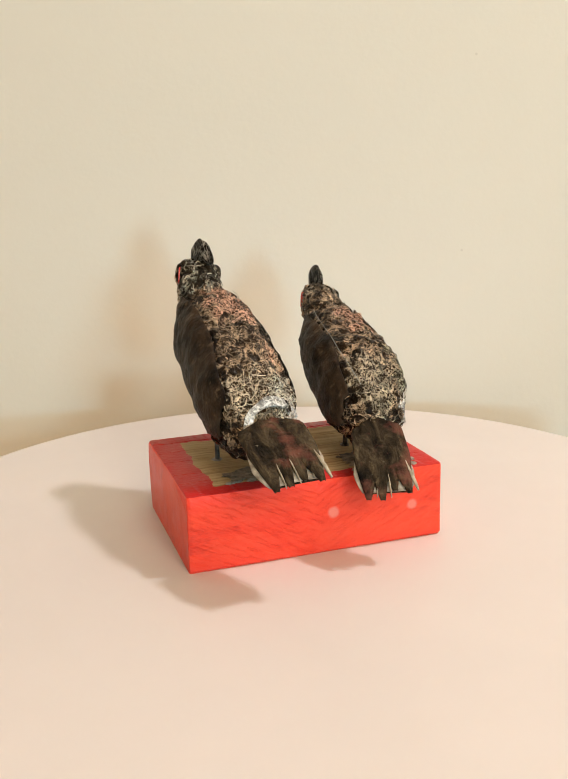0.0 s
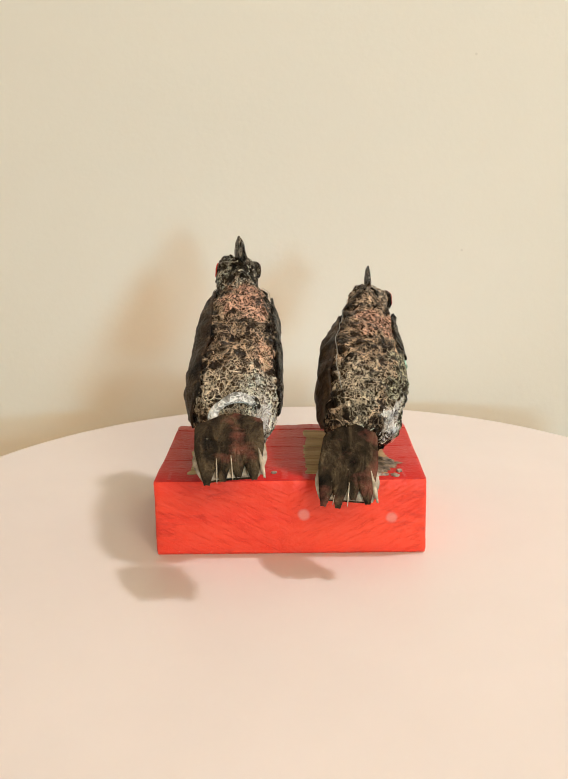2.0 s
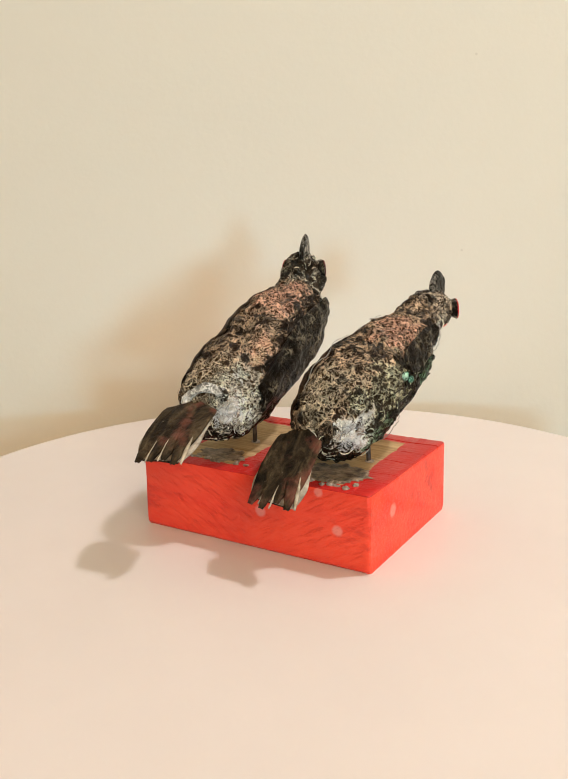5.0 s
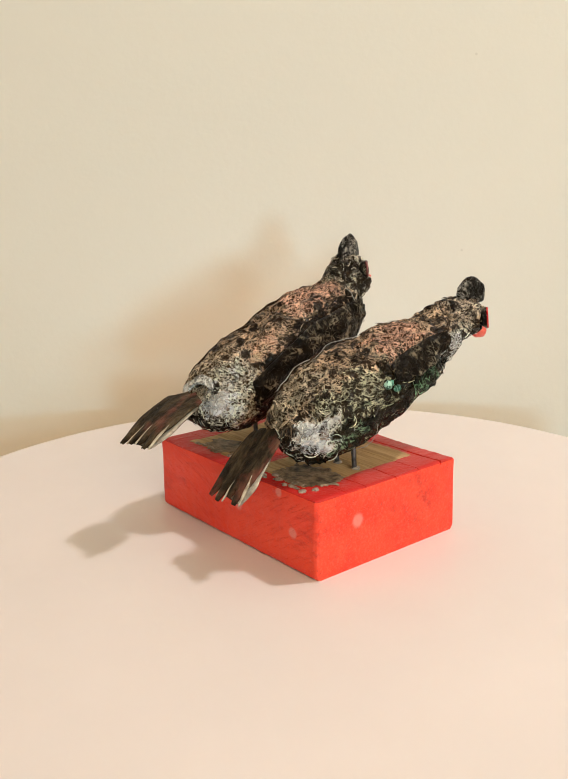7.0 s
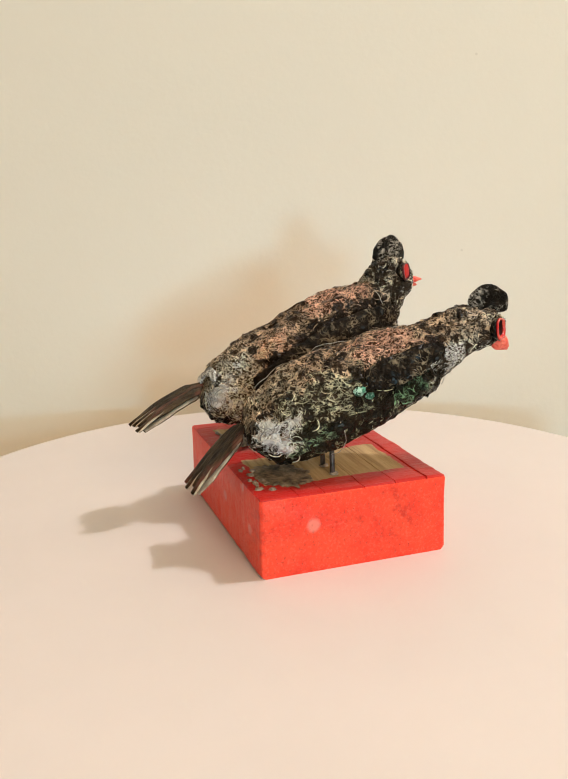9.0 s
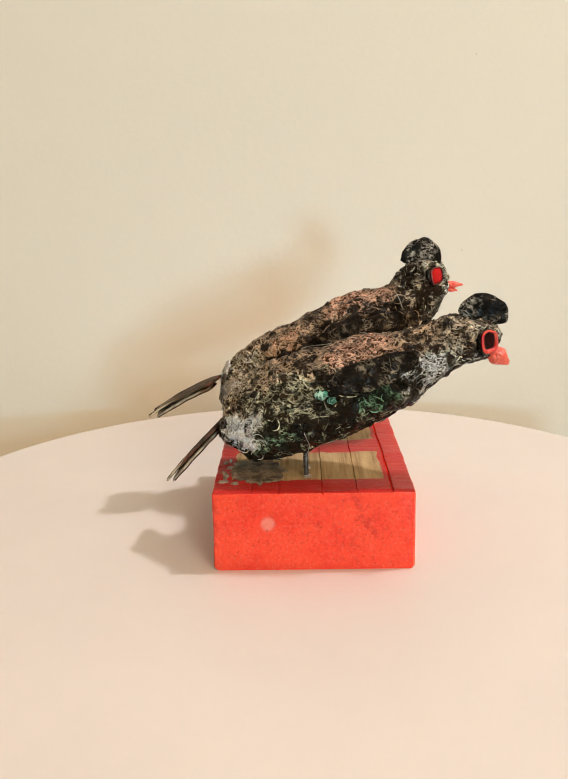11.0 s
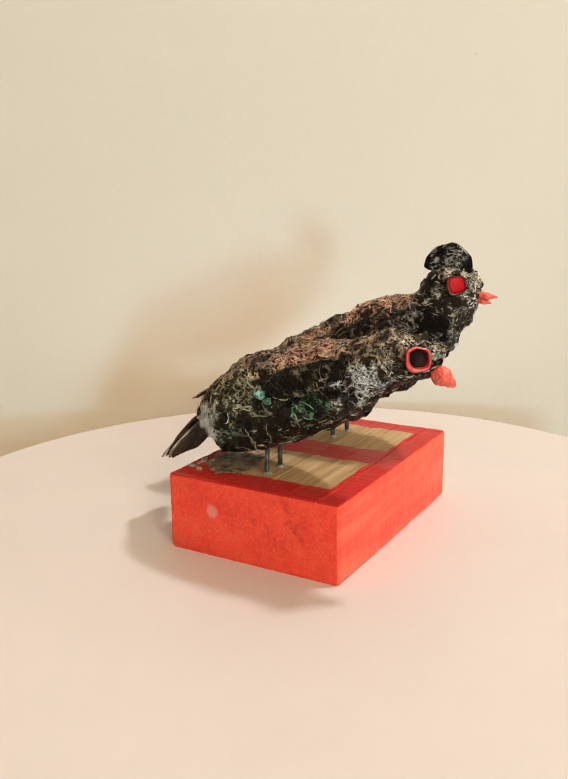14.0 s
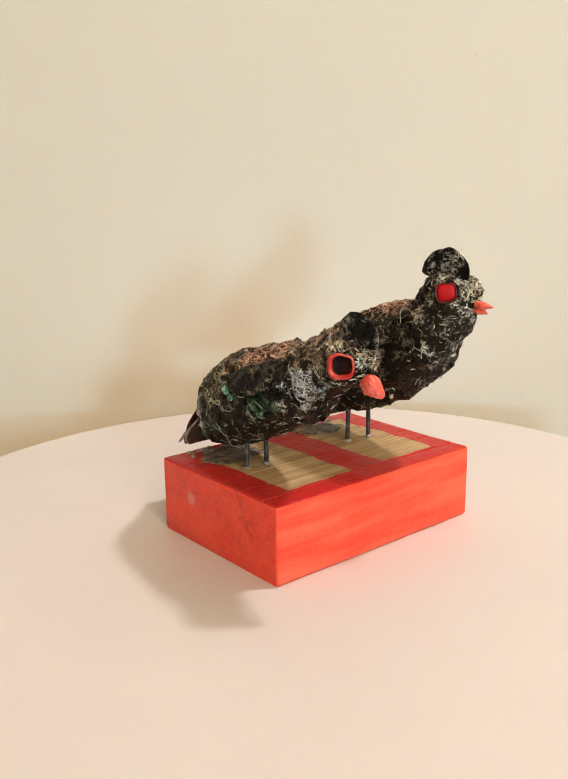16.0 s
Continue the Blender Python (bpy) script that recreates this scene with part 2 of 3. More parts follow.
def mat_simple(name, a, b, scale, rough, metal=0.0, bump=0.3, coat=0.0, gloss=0.5):
    m = Nodes(name)
    base = m.ramp(m.noise(scale, 4), (0.35, a), (0.7, b))
    m.bump(m.noise(scale * 3, 4), bump, 0.0006)
    return m.done(Base_Color=base, Roughness=rough, Metallic=metal, Coat_Weight=coat, Specular_IOR_Level=gloss)


TORN_CARD = mat_simple("torn_cream_card", (0.16, 0.12, 0.085), (0.58, 0.50, 0.39), 190, 0.7)
CARD = mat_simple("cream_card", (0.22, 0.17, 0.11), (0.62, 0.53, 0.40), 170, 0.7)
STEEL = mat_simple("dull_steel", (0.05, 0.048, 0.045), (0.17, 0.16, 0.15), 300, 0.38, 0.8)
WIRE = mat_simple("silvery_thread", (0.30, 0.30, 0.27), (0.55, 0.54, 0.50), 500, 0.35, 0.5)
EYE_RED = mat_simple("glossy_red_eye", (0.40, 0.004, 0.005), (0.55, 0.010, 0.010), 120, 0.40, 0.0, 0.15, 0.0, 0.14)
RIM_RED = mat_simple("red_eye_rim", (0.52, 0.008, 0.011), (0.76, 0.11, 0.075), 160, 0.25, 0.0, 0.5, 0.45)
RIM_DARK = mat_simple("dark_eye_rim", (0.05, 0.012, 0.012), (0.16, 0.02, 0.02), 200, 0.3)
PUPIL = mat_simple("dark_glossy_hollow", (0.006, 0.003, 0.003), (0.030, 0.004, 0.004), 150, 0.5, 0.0, 0.3, 0.0, 0.08)
BEAK = mat_simple("orange_red_beak", (0.72, 0.055, 0.035), (0.86, 0.19, 0.12), 260, 0.32, 0.0, 0.5, 0.2)
SCRAP = mat_simple("torn_brown_scrap", (0.060, 0.042, 0.027), (0.40, 0.30, 0.20), 260, 0.6, 0.0, 0.9)
GLUE = mat_simple("grey_brown_glue", (0.10, 0.07, 0.05), (0.55, 0.44, 0.34), 240, 0.45, 0.0, 0.8)


# ---- helpers of this scene ----
def part(name, bm, material, parent, label="", smooth=True):
    mesh = bpy.data.meshes.new(name)
    bm.normal_update()
    bm.to_mesh(mesh)
    bm.free()
    for one in (material if isinstance(material, list) else [material]):
        mesh.materials.append(one)
    if smooth:
        mesh.shade_smooth()
    ob = new(name, mesh)
    ob.parent = parent
    if label:
        tagged(ob, label)
    return ob


def box(bm, lo, hi, bevel=0.0, segments=2):
    made = bmesh.ops.create_cube(bm, size=1.0)["verts"]
    for v in made:
        v.co = Vector([a + (b - a) * (c + 0.5) for a, b, c in zip(lo, hi, v.co)])
    if bevel:
        bmesh.ops.bevel(bm, geom=list({e for v in made for e in v.link_edges}), offset=bevel, segments=segments, affect="EDGES", profile=0.6)


def lathe(bm, outline, steps=128):
    """Turn an outline of (radius, height) about z."""
    rings = []
    for r, z in outline:
        rings.append([bm.verts.new((r * math.cos(math.tau * i / steps), r * math.sin(math.tau * i / steps), z)) for i in range(steps)])
    for a, b in zip(rings, rings[1:]):
        for i in range(steps):
            j = (i + 1) % steps
            bm.faces.new((a[i], a[j], b[j], b[i]))
    bm.faces.new(rings[0][::-1])
    bm.faces.new(rings[-1])


def tube(bm, path, radii, sides=8):
    """A round bar along a path, with a radius at each point."""
    rings = []
    for i, q in enumerate(path):
        way = (path[min(i + 1, len(path) - 1)] - path[max(i - 1, 0)]).normalized()
        side = way.cross(Vector((0.31, 0.87, 0.38))).normalized()
        up = side.cross(way)
        rings.append([bm.verts.new(q + radii[i] * (side * math.cos(math.tau * k / sides) + up * math.sin(math.tau * k / sides))) for k in range(sides)])
    for a, b in zip(rings, rings[1:]):
        for k in range(sides):
            bm.faces.new((a[k], a[(k + 1) % sides], b[(k + 1) % sides], b[k]))
    bm.faces.new(rings[0][::-1])
    bm.faces.new(rings[-1])


def wobble(q, scale, amount):
    return Vector(noise.turbulence_vector(q * scale, 3, False)) * amount


# ---- the room ----
def room():
    wall_y = 0.238
    for name, lo, hi, mat, label in (
            ("floor", (-2.0, -2.8, -0.1), (2.0, wall_y + 0.1, 0.0), FLOOR, "brown timber floor of the room"),
            ("ceiling", (-2.0, -2.8, 2.45), (2.0, wall_y + 0.1, 2.55), CEILING, "plain white painted ceiling of the room"),
            ("wall_north", (-1.9, wall_y, 0.0), (1.9, wall_y + 0.1, 2.45), PLASTER, "plain cream painted plaster wall behind the turntable"),
            ("wall_south", (-1.9, -2.8, 0.0), (1.9, -2.7, 2.45), PLASTER, "plain cream painted plaster wall"),
            ("wall_west", (-2.0, -2.8, 0.0), (-1.9, wall_y + 0.1, 2.45), PLASTER, "plain cream painted plaster wall"),
            ("wall_east", (1.9, -2.8, 0.0), (2.0, wall_y + 0.1, 2.45), PLASTER, "plain cream painted plaster wall")):
        bm = bmesh.new()
        box(bm, lo, hi)
        tagged(part(name, bm, mat, None, smooth=False), label, "wall" if "wall" in name else name, kind="structure")


room()
DISC_X, DISC_Y, DISC_R = SPIN_X, SPIN_Y, 0.2205


def turntable():
    """The round white top that turns, and the pedestal that carries it."""
    top = new("turntable")
    top.matrix_world = pose(DISC_X, DISC_Y, TOP)
    bm = bmesh.new()
    r, e = DISC_R, 0.0022
    lathe(bm, [(0.02, -0.018), (r - e, -0.018), (r - 0.3 * e, -0.018 + 0.3 * e), (r, -0.018 + e), (r, -e), (r - 0.3 * e, -0.3 * e), (r - e, 0.0), (0.02, 0.0)], 192)
    disc = part("disc", bm, LAMINATE, top)
    disc.data.shade_flat()
    bm = bmesh.new()
    loops = [[bm.verts.new((q * math.cos(math.tau * i / 192), q * math.sin(math.tau * i / 192), z)) for i in range(192)]
             for q, z in ((r - 0.001, -0.0165), (r + 0.0005, -0.0165), (r + 0.0007, -0.0155), (r + 0.0007, -0.0035), (r + 0.0005, -0.0026), (r - 0.001, -0.0026))]
    for a, b in zip(loops, loops[1:] + loops[:1]):
        for i in range(192):
            bm.faces.new((a[i], a[(i + 1) % 192], b[(i + 1) % 192], b[i]))
    bmesh.ops.recalc_face_normals(bm, faces=bm.faces)
    part("edge_band", bm, LAMINATE, disc)
    tagged(top, "round smooth white turntable top under the red block", "turntable")
    stand = new("pedestal")
    stand.matrix_world = pose(DISC_X, DISC_Y, 0)
    bm = bmesh.new()
    lathe(bm, [(0.15, 0.0), (0.15, 0.012), (0.145, 0.018), (0.04, 0.026), (0.03, 0.04), (0.03, 0.70), (0.09, 0.726), (0.09, TOP - 0.018)], 64)
    part("column", bm, LAMINATE, stand)
    tagged(stand, "white round pedestal under the turntable top", "pedestal")
    return top


TURNTABLE = turntable()


# ---- the red block ----
def wooden_block():
    block = new("wooden_block")
    w, h = BLOCK_W / 2, BLOCK_H
    outline = [(-w + 0.0012, 0.0), (w - 0.0012, 0.0), (w, 0.0012)]
    outline += [(w, h * k / 4) for k in (1, 2, 3)]
    outline += [(w, h - 0.0013), (w - 0.0004, h - 0.0004), (w - 0.0013, h)]
    for y, half, deep in ((0.0345, 0.0006, 0.0012), (0.0190, 0.0003, 0.0006), (0.0040, 0.0003, 0.0007), (-0.0150, 0.0003, 0.0005), (-0.0270, 0.0002, 0.0005)):
        outline += [(y + half, h), (y, h - deep), (y - half, h)]
    outline += [(-w + 0.0013, h), (-w + 0.0004, h - 0.0004), (-w, h - 0.0013)]
    outline += [(-w, h * k / 4) for k in (3, 2, 1)] + [(-w, 0.0012)]
    n, half = len(outline), BLOCK_L / 2
    xs = [(-half, 0.0011), (-half + 0.0004, 0.0004), (-half + 0.0012, 0.0)]
    xs += [(-half + BLOCK_L * k / 90, 0.0) for k in range(2, 89)]
    xs += [(half - 0.0012, 0.0), (half - 0.0004, 0.0004), (half, 0.0011)]
    bm = bmesh.new()
    rings = []
    for x, inset in xs:
        ring = []
        for y, z in outline:
            yy = y * (1 - inset / w)
            zz = z if z < 0.0005 else h / 2 + (z - h / 2) * (1 - inset / (h / 2))
            q = Vector((x, yy, zz))
            if z > 0.0005:
                q += wobble(q, 60, 0.00035) + wobble(q, 330, 0.00022)
            ring.append(bm.verts.new(q))
        rings.append(ring)
    for a, b in zip(rings, rings[1:]):
        for i in range(n):
            bm.faces.new((a[i], a[(i + 1) % n], b[(i + 1) % n], b[i]))
    bm.faces.new(rings[0][::-1])
    bm.faces.new(rings[-1])
    bmesh.ops.recalc_face_normals(bm, faces=bm.faces)
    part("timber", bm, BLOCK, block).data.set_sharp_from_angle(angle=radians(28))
    # lumps of dried glue and torn paper left on the top
    rng = random.Random(5)
    for centre, count in (((34, -37), 16), ((-24, -35), 7)):
        for k in range(count):
            x, y = centre[0] + rng.uniform(-17, 17), centre[1] + rng.uniform(-4, 3)
            bm = bmesh.new()
            bmesh.ops.create_icosphere(bm, subdivisions=2, radius=1.0)
            sx, sy, sz = rng.uniform(0.8, 2.6), rng.uniform(0.7, 1.8), rng.uniform(0.4, 1.1)
            for v in bm.verts:
                v.co = Vector((v.co.x * sx, v.co.y * sy, v.co.z * sz)) + wobble(v.co + Vector((k, 0, 0)), 1.7, 0.7)
                v.co = (v.co + Vector((x, y, 36.4))) * MM
            part("glue_lump", bm, GLUE, block)
    # torn sheet stuck down under each bird, thin and curling at its rim
    for cx, cy, rx, ry, seed in ((34, -25, 19, 13, 3.0), (-27, -27, 13, 9, 8.0)):
        bm = bmesh.new()
        rows = []
        for i in range(13):
            f, row = i / 12, []
            for k in range(72):
                a = math.tau * k / 72
                o = Vector((math.cos(a) * 1.6 + seed, math.sin(a) * 1.6, 0))
                r = f * (1 + 0.30 * noise.noise(o) + 0.22 * noise.noise(o * 3.1) + 0.12 * noise.noise(o * 8))
                x, y = cx + rx * r * math.cos(a), cy + ry * r * math.sin(a)
                y = max(y, -42.5)
                lump = noise.noise(Vector((x, y, seed)) * 0.3)
                row.append(bm.verts.new(Vector((x, y, 36.6 + 0.5 * abs(lump) + (1.5 * max(0.0, lump + 0.15) * f ** 3 if f < 1 else -0.2))) * MM))
            rows.append(row)
        for p, q in zip(rows, rows[1:]):
            for k in range(72):
                j = (k + 1) % 72
                if p is rows[0]:
                    continue
                bm.faces.new((p[k], q[k], q[j], p[j]))
        bm.faces.new(rows[1])
        for v in rows[0]:
            bm.verts.remove(v)
        bmesh.ops.recalc_face_normals(bm, faces=bm.faces)
        part("torn_scrap", bm, SCRAP, block, "torn crinkled scrap glued to the wood")
    tagged(block, "red painted softwood block with two bare patches on top", "wooden block")
    return block


WOODEN_BLOCK = wooden_block()


# ---- the birds ----
class Loft:
    """A body through stations of (back y, back z, belly y, belly z, centre x, half width), in millimetres."""

    def __init__(self, stations, seed):
        self.rows, self.seed = stations, seed
        self.last = len(stations) - 1

    def at(self, s):
        s = max(0.0, min(self.last - 1e-6, s))
        i, f = int(s), s - int(s)
        a, b, c, d = (self.rows[max(0, min(self.last, i + k))] for k in (-1, 0, 1, 2))
        return [0.5 * (2 * q + (r - p) * f + (2 * p - 5 * q + 4 * r - t) * f * f + (3 * q - p - 3 * r + t) * f ** 3) for p, q, r, t in zip(a, b, c, d)]

    def plain(self, s, angle):
        by, bz, vy, vz, x, half = self.at(s)
        c, n = math.cos(angle), math.sin(angle)
        c, n = math.copysign(abs(c) ** 0.9, c), math.copysign(abs(n) ** 0.9, n)
        return Vector((x + half * c, (by + vy) / 2 + (by - vy) / 2 * n, (bz + vz) / 2 + (bz - vz) / 2 * n))

    def normal(self, s, angle):
        e = 0.05
        a = self.plain(s + e, angle) - self.plain(s - e, angle)
        b = self.plain(s, angle + e) - self.plain(s, angle - e)
        n = b.cross(a)
        if n.length < 1e-6:
            return Vector((0, 0, 1))
        n.normalize()
        by, bz, vy, vz, x, half = self.at(s)
        out = self.plain(s, angle) - Vector((x, (by + vy) / 2, (bz + vz) / 2))
        return n if n.dot(out) >= 0 else -n

    def place(self, s, angle, lift=0.0):
        q, n = self.plain(s, angle), self.normal(s, angle)
        o = q + Vector((self.seed * 31.7, 0, 0))
        o += 3.0 * Vector((noise.noise(o * 0.11), noise.noise(o * 0.11 + Vector((5, 1, 8))), noise.noise(o * 0.11 + Vector((2, 9, 4)))))
        w = Vector((o.x, o.y * 0.7, o.z))
        d = 2.0 * noise.noise(o * 0.075) + 2.8 * (0.25 - abs(noise.noise(w * 0.12))) + 2.0 * (0.25 - abs(noise.noise(w * 0.24))) + 0.7 * (0.25 - abs(noise.noise(w * 0.55))) - 0.9
        return q + n * (d + lift), n


def soft(v, inner, outer):
    """1 up to inner, falling smoothly to 0 at outer."""
    f = max(0.0, min(1.0, (outer - v) / (outer - inner)))
    return f * f * (3 - 2 * f)


def coat(base, areas):
    """The paint of a body: a base tint with areas (from s, to s, middle degrees, half width, colour, cover) blended over it."""
    def tint(s, angle, q):
        n1, n2 = noise.noise(q * 0.16), noise.noise(q * 0.16 + Vector((7, 3, 11)))
        n3 = noise.noise(q * 0.5 + Vector((2, 8, 1)))
        s, a = s + 0.55 * n1 + 0.22 * n3, math.degrees(angle) + 20 * n2 + 9 * n3
        out = list(base)
        for s0, s1, mid, half, colour, cover in areas:
            away = abs((a - mid + 180) % 360 - 180)
            w = soft(away, half - 9, half + 9) * soft(abs(s - (s0 + s1) / 2), (s1 - s0) / 2 - 0.2, (s1 - s0) / 2 + 0.25)
            if w > 0:
                out = [x + (y - x) * w for x, y in zip(out, (*colour, cover))]
        k = 1.15 * (1 + 0.40 * n1 + 0.30 * n3)
        return (min(0.93, out[0] * k), min(0.93, out[1] * k), min(0.93, out[2] * k), max(0.05, min(1.0, out[3])))
    return tint


def give_tints(mesh, tints):
    data = mesh.attributes.new("tint", "FLOAT_COLOR", "POINT").data
    data.foreach_set("color", [c for tint in tints for c in tint])


class Bird:
    def __init__(self, label, base, loft, seed):
        self.thing = new("decorative_bird")
        self.base, self.loft, self.rng = Vector(base), loft, random.Random(seed)
        tagged(self.thing, label, "bird figure", "birds on the block")

    def local(self, q):
        return (Vector(q) - self.base) * MM

    def add(self, name, bm, material, parent=None, label="", smooth=True):
        for v in bm.verts:
            v.co = self.local(v.co)
        return part(name, bm, material, parent or self.thing, label, smooth)

    def body(self, tint):
        """The crumpled body; tint(s, angle, place) gives the paint at each place."""
        along, round_ = 330, 240
        verts, faces, tints = [], [], []
        shift = Vector((self.loft.seed * 17.0, 3, 5))
        for i in range(along + 1):
            s = self.loft.last * i / along
            for k in range(round_):
                a = math.tau * k / round_
                q, n = self.loft.place(s, a)
                tints.append(tint(s, a, q + shift))
                o = q * 1.1 + shift
                q = q + n * (0.40 * (0.25 - abs(noise.noise(o))))
                for c in self.clear:
                    q = q - n * (2.6 * soft((q - Vector(c)).length, 4.0, 6.5))
                verts.append(self.local(q))
        for i in range(along):
            for k in range(round_):
                a, b = i * round_, (i + 1) * round_
                j = (k + 1) % round_
                faces.append((a + k, a + j, b + j, b + k))
        faces += [tuple(range(round_))[::-1], tuple(along * round_ + k for k in range(round_))]
        mesh = bpy.data.meshes.new("body")
        mesh.from_pydata(verts, [], faces)
        give_tints(mesh, tints)
        mesh.materials.append(BODY)
        bm = bmesh.new()
        bm.from_mesh(mesh)
        bmesh.ops.recalc_face_normals(bm, faces=bm.faces)
        bm.to_mesh(mesh)
        bm.free()
        mesh.shade_smooth()
        self.trunk = new("body", mesh)
        self.trunk.parent = self.thing

    def strips(self, count, tint, bare):
        """Curled strips stuck all over the body, but for the bare stretch (from s, to s, from degrees, to degrees)."""
        verts, faces, tints, rng = [], [], [], self.rng
        shift = Vector((self.loft.seed * 17.0, 3, 5))
        for _ in range(count):
            s, angle = rng.uniform(0.1, self.loft.last - 0.15), rng.uniform(0, math.tau)
            if bare[0] < s < bare[1] and bare[2] < math.degrees(angle) < bare[3] and rng.random() < 0.93:
                continue
            q, n = self.loft.place(s, angle)
            if any((q - Vector(c)).length < 7.5 for c in self.clear):
                continue
            one = tint(s, angle, q + shift)
            if rng.random() > 0.06 + 1.1 * one[3] ** 1.6:
                continue
            t = n.orthogonal().normalized()
            t.rotate(Matrix.Rotation(rng.uniform(0, math.tau), 3, n))
            b = n.cross(t)
            length, wide, bend = rng.uniform(3.0, 8.0), rng.uniform(0.13, 0.32), rng.uniform(-2.6, 2.6)
            if s > self.loft.last - 4.5:
                length *= 0.62
            tilt, lift, curl = rng.uniform(-0.8, 0.8), rng.uniform(-0.05, 0.12), rng.uniform(0.05, 0.4)
            first, steps, p, turn = len(verts), 7, q + n * lift - t * (length / 2), -bend / 2
            for k in range(steps + 1):
                f = k / steps
                way = t * math.cos(turn) + b * math.sin(turn)
                side = n.cross(way)
                taper = wide * (0.35 + 0.65 * math.sin(math.pi * (0.1 + 0.8 * f)))
                edge = side * math.cos(tilt) + n * math.sin(tilt)
                arch = n * (curl * math.sin(math.pi * f) - 0.2)
                verts += [self.local(p + arch + edge * taper), self.local(p + arch - edge * taper)]
                tints += [one, one]
                p = p + way * (length / steps)
                turn += bend / steps
            for k in range(steps):
                i = first + 2 * k
                faces.append((i, i + 1, i + 3, i + 2))
        mesh = bpy.data.meshes.new("strips")
        mesh.from_pydata(verts, [], faces)
        give_tints(mesh, tints)
        mesh.materials.append(STRIPS)
        mesh.shade_smooth()
        ob = new("strips", mesh)
        ob.parent = self.trunk
        tagged(ob, "curled brown, tan and pale strips covering the body", kind="stuff")

    def flakes(self, count, tint, bare):
        """Torn bits of crumpled sheet laid over one another, each with one lifted edge."""
        rng, steps = self.rng, 6
        verts, faces, tints = [], [], []
        shift = Vector((self.loft.seed * 17.0, 3, 5))
        for _ in range(count):
            s, angle = rng.uniform(0.5, self.loft.last - 1.2), rng.uniform(0, math.tau)
            if bare[0] < s < bare[1] and bare[2] < math.degrees(angle) < bare[3]:
                continue
            if s > self.loft.last - 4.2 and math.cos(angle - 1.57) < 0.3:
                continue
            if any((self.loft.plain(s, angle) - Vector(c)).length < 11 for c in self.clear):
                continue
            one = tint(s, angle, self.loft.plain(s, angle) + shift)
            k = rng.uniform(0.7, 1.15)
            one = (one[0] * k, one[1] * k, one[2] * k, one[3] * rng.uniform(0.6, 1.0))
            long_, wide = rng.uniform(4.0, 9.0), rng.uniform(2.5, 5.0)
            turn, lift, bulge = rng.uniform(0, math.tau), rng.uniform(0.15, 0.9), rng.uniform(-0.3, 0.8)
            ds = (self.loft.plain(s + 0.05, angle) - self.loft.plain(s - 0.05, angle)).length / 0.1
            da = (self.loft.plain(s, angle + 0.05) - self.loft.plain(s, angle - 0.05)).length / 0.1
            first, jag = len(verts), rng.uniform(0, 90)
            for i in range(steps + 1):
                for j in range(steps + 1):
                    u, v = 2 * i / steps - 1, 2 * j / steps - 1
                    r = 1 + 0.45 * noise.noise(Vector((u * 1.3 + jag, v * 1.3, 0)))
                    x, y = u * long_ / 2 * r, v * wide / 2 * r * math.sqrt(max(0.12, 1 - 0.8 * u * u))
                    c, n = math.cos(turn), math.sin(turn)
                    q, nn = self.loft.place(s + (x * c - y * n) / max(ds, 3), angle + (x * n + y * c) / max(da, 6))
                    up = 0.15 + lift * max(0.0, u) ** 1.5 + bulge * (1 - v * v) * (1 - u * u) * 0.6 + 0.5 * noise.noise(q * 0.5 + Vector((jag, 0, 0)))
                    verts.append(self.local(q + nn * up))
                    tints.append(one)
            for i in range(steps):
                for j in range(steps):
                    a = first + i * (steps + 1) + j
                    faces.append((a, a + steps + 1, a + steps + 2, a + 1))
        mesh = bpy.data.meshes.new("flakes")
        mesh.from_pydata(verts, [], faces)
        give_tints(mesh, tints)
        mesh.materials.append(BODY)
        mesh.shade_smooth()
        ob = new("flakes", mesh)
        ob.parent = self.trunk
        tagged(ob, "torn overlapping bits of crinkled sheet", kind="stuff")

    def wing(self, s0, s1, a0, a1, lift, label, material=None, name="wing", flare=0.0, skew=0.0):
        """A sheet laid over the flank, with a ragged rim and a thickness."""
        bm, n, m = bmesh.new(), 34, 22
        mat = material or WING
        sheets = []
        for up in (lift, lift - 1.3):
            grid = []
            for i in range(n + 1):
                f = i / n
                row = []
                for k in range(m + 1):
                    g = k / m
                    pinch = (math.sin(math.pi * min(1, max(0, 0.08 + 0.86 * f))) ** 0.45)
                    mid = (a0 + a1) / 2
                    a = mid + (a1 - a0) * (g - 0.5) * pinch
                    rag = 0.10 * noise.noise(Vector((f * 6, g * 5, s0))) * (1 if k in (0, m) or i in (0, n) else 0.25) + skew * (g - 0.5)
                    q, nn = self.loft.place(s0 + (s1 - s0) * f + rag, math.radians(a + (rag - skew * (g - 0.5)) * 30))
                    flat = self.loft.plain(s0 + (s1 - s0) * f + rag, math.radians(a + (rag - skew * (g - 0.5)) * 30))
                    row.append(bm.verts.new(q.lerp(flat, 0.45) + nn * (up + flare * max(0.0, (f - 0.7) / 0.3) ** 2 + 0.5 * noise.noise(flat * 0.16))))
                grid.append(row)
            sheets.append(grid)
        top, low = sheets
        for i in range(n):
            for k in range(m):
                bm.faces.new((top[i][k], top[i + 1][k], top[i + 1][k + 1], top[i][k + 1]))
                bm.faces.new((low[i][k + 1], low[i + 1][k + 1], low[i + 1][k], low[i][k]))
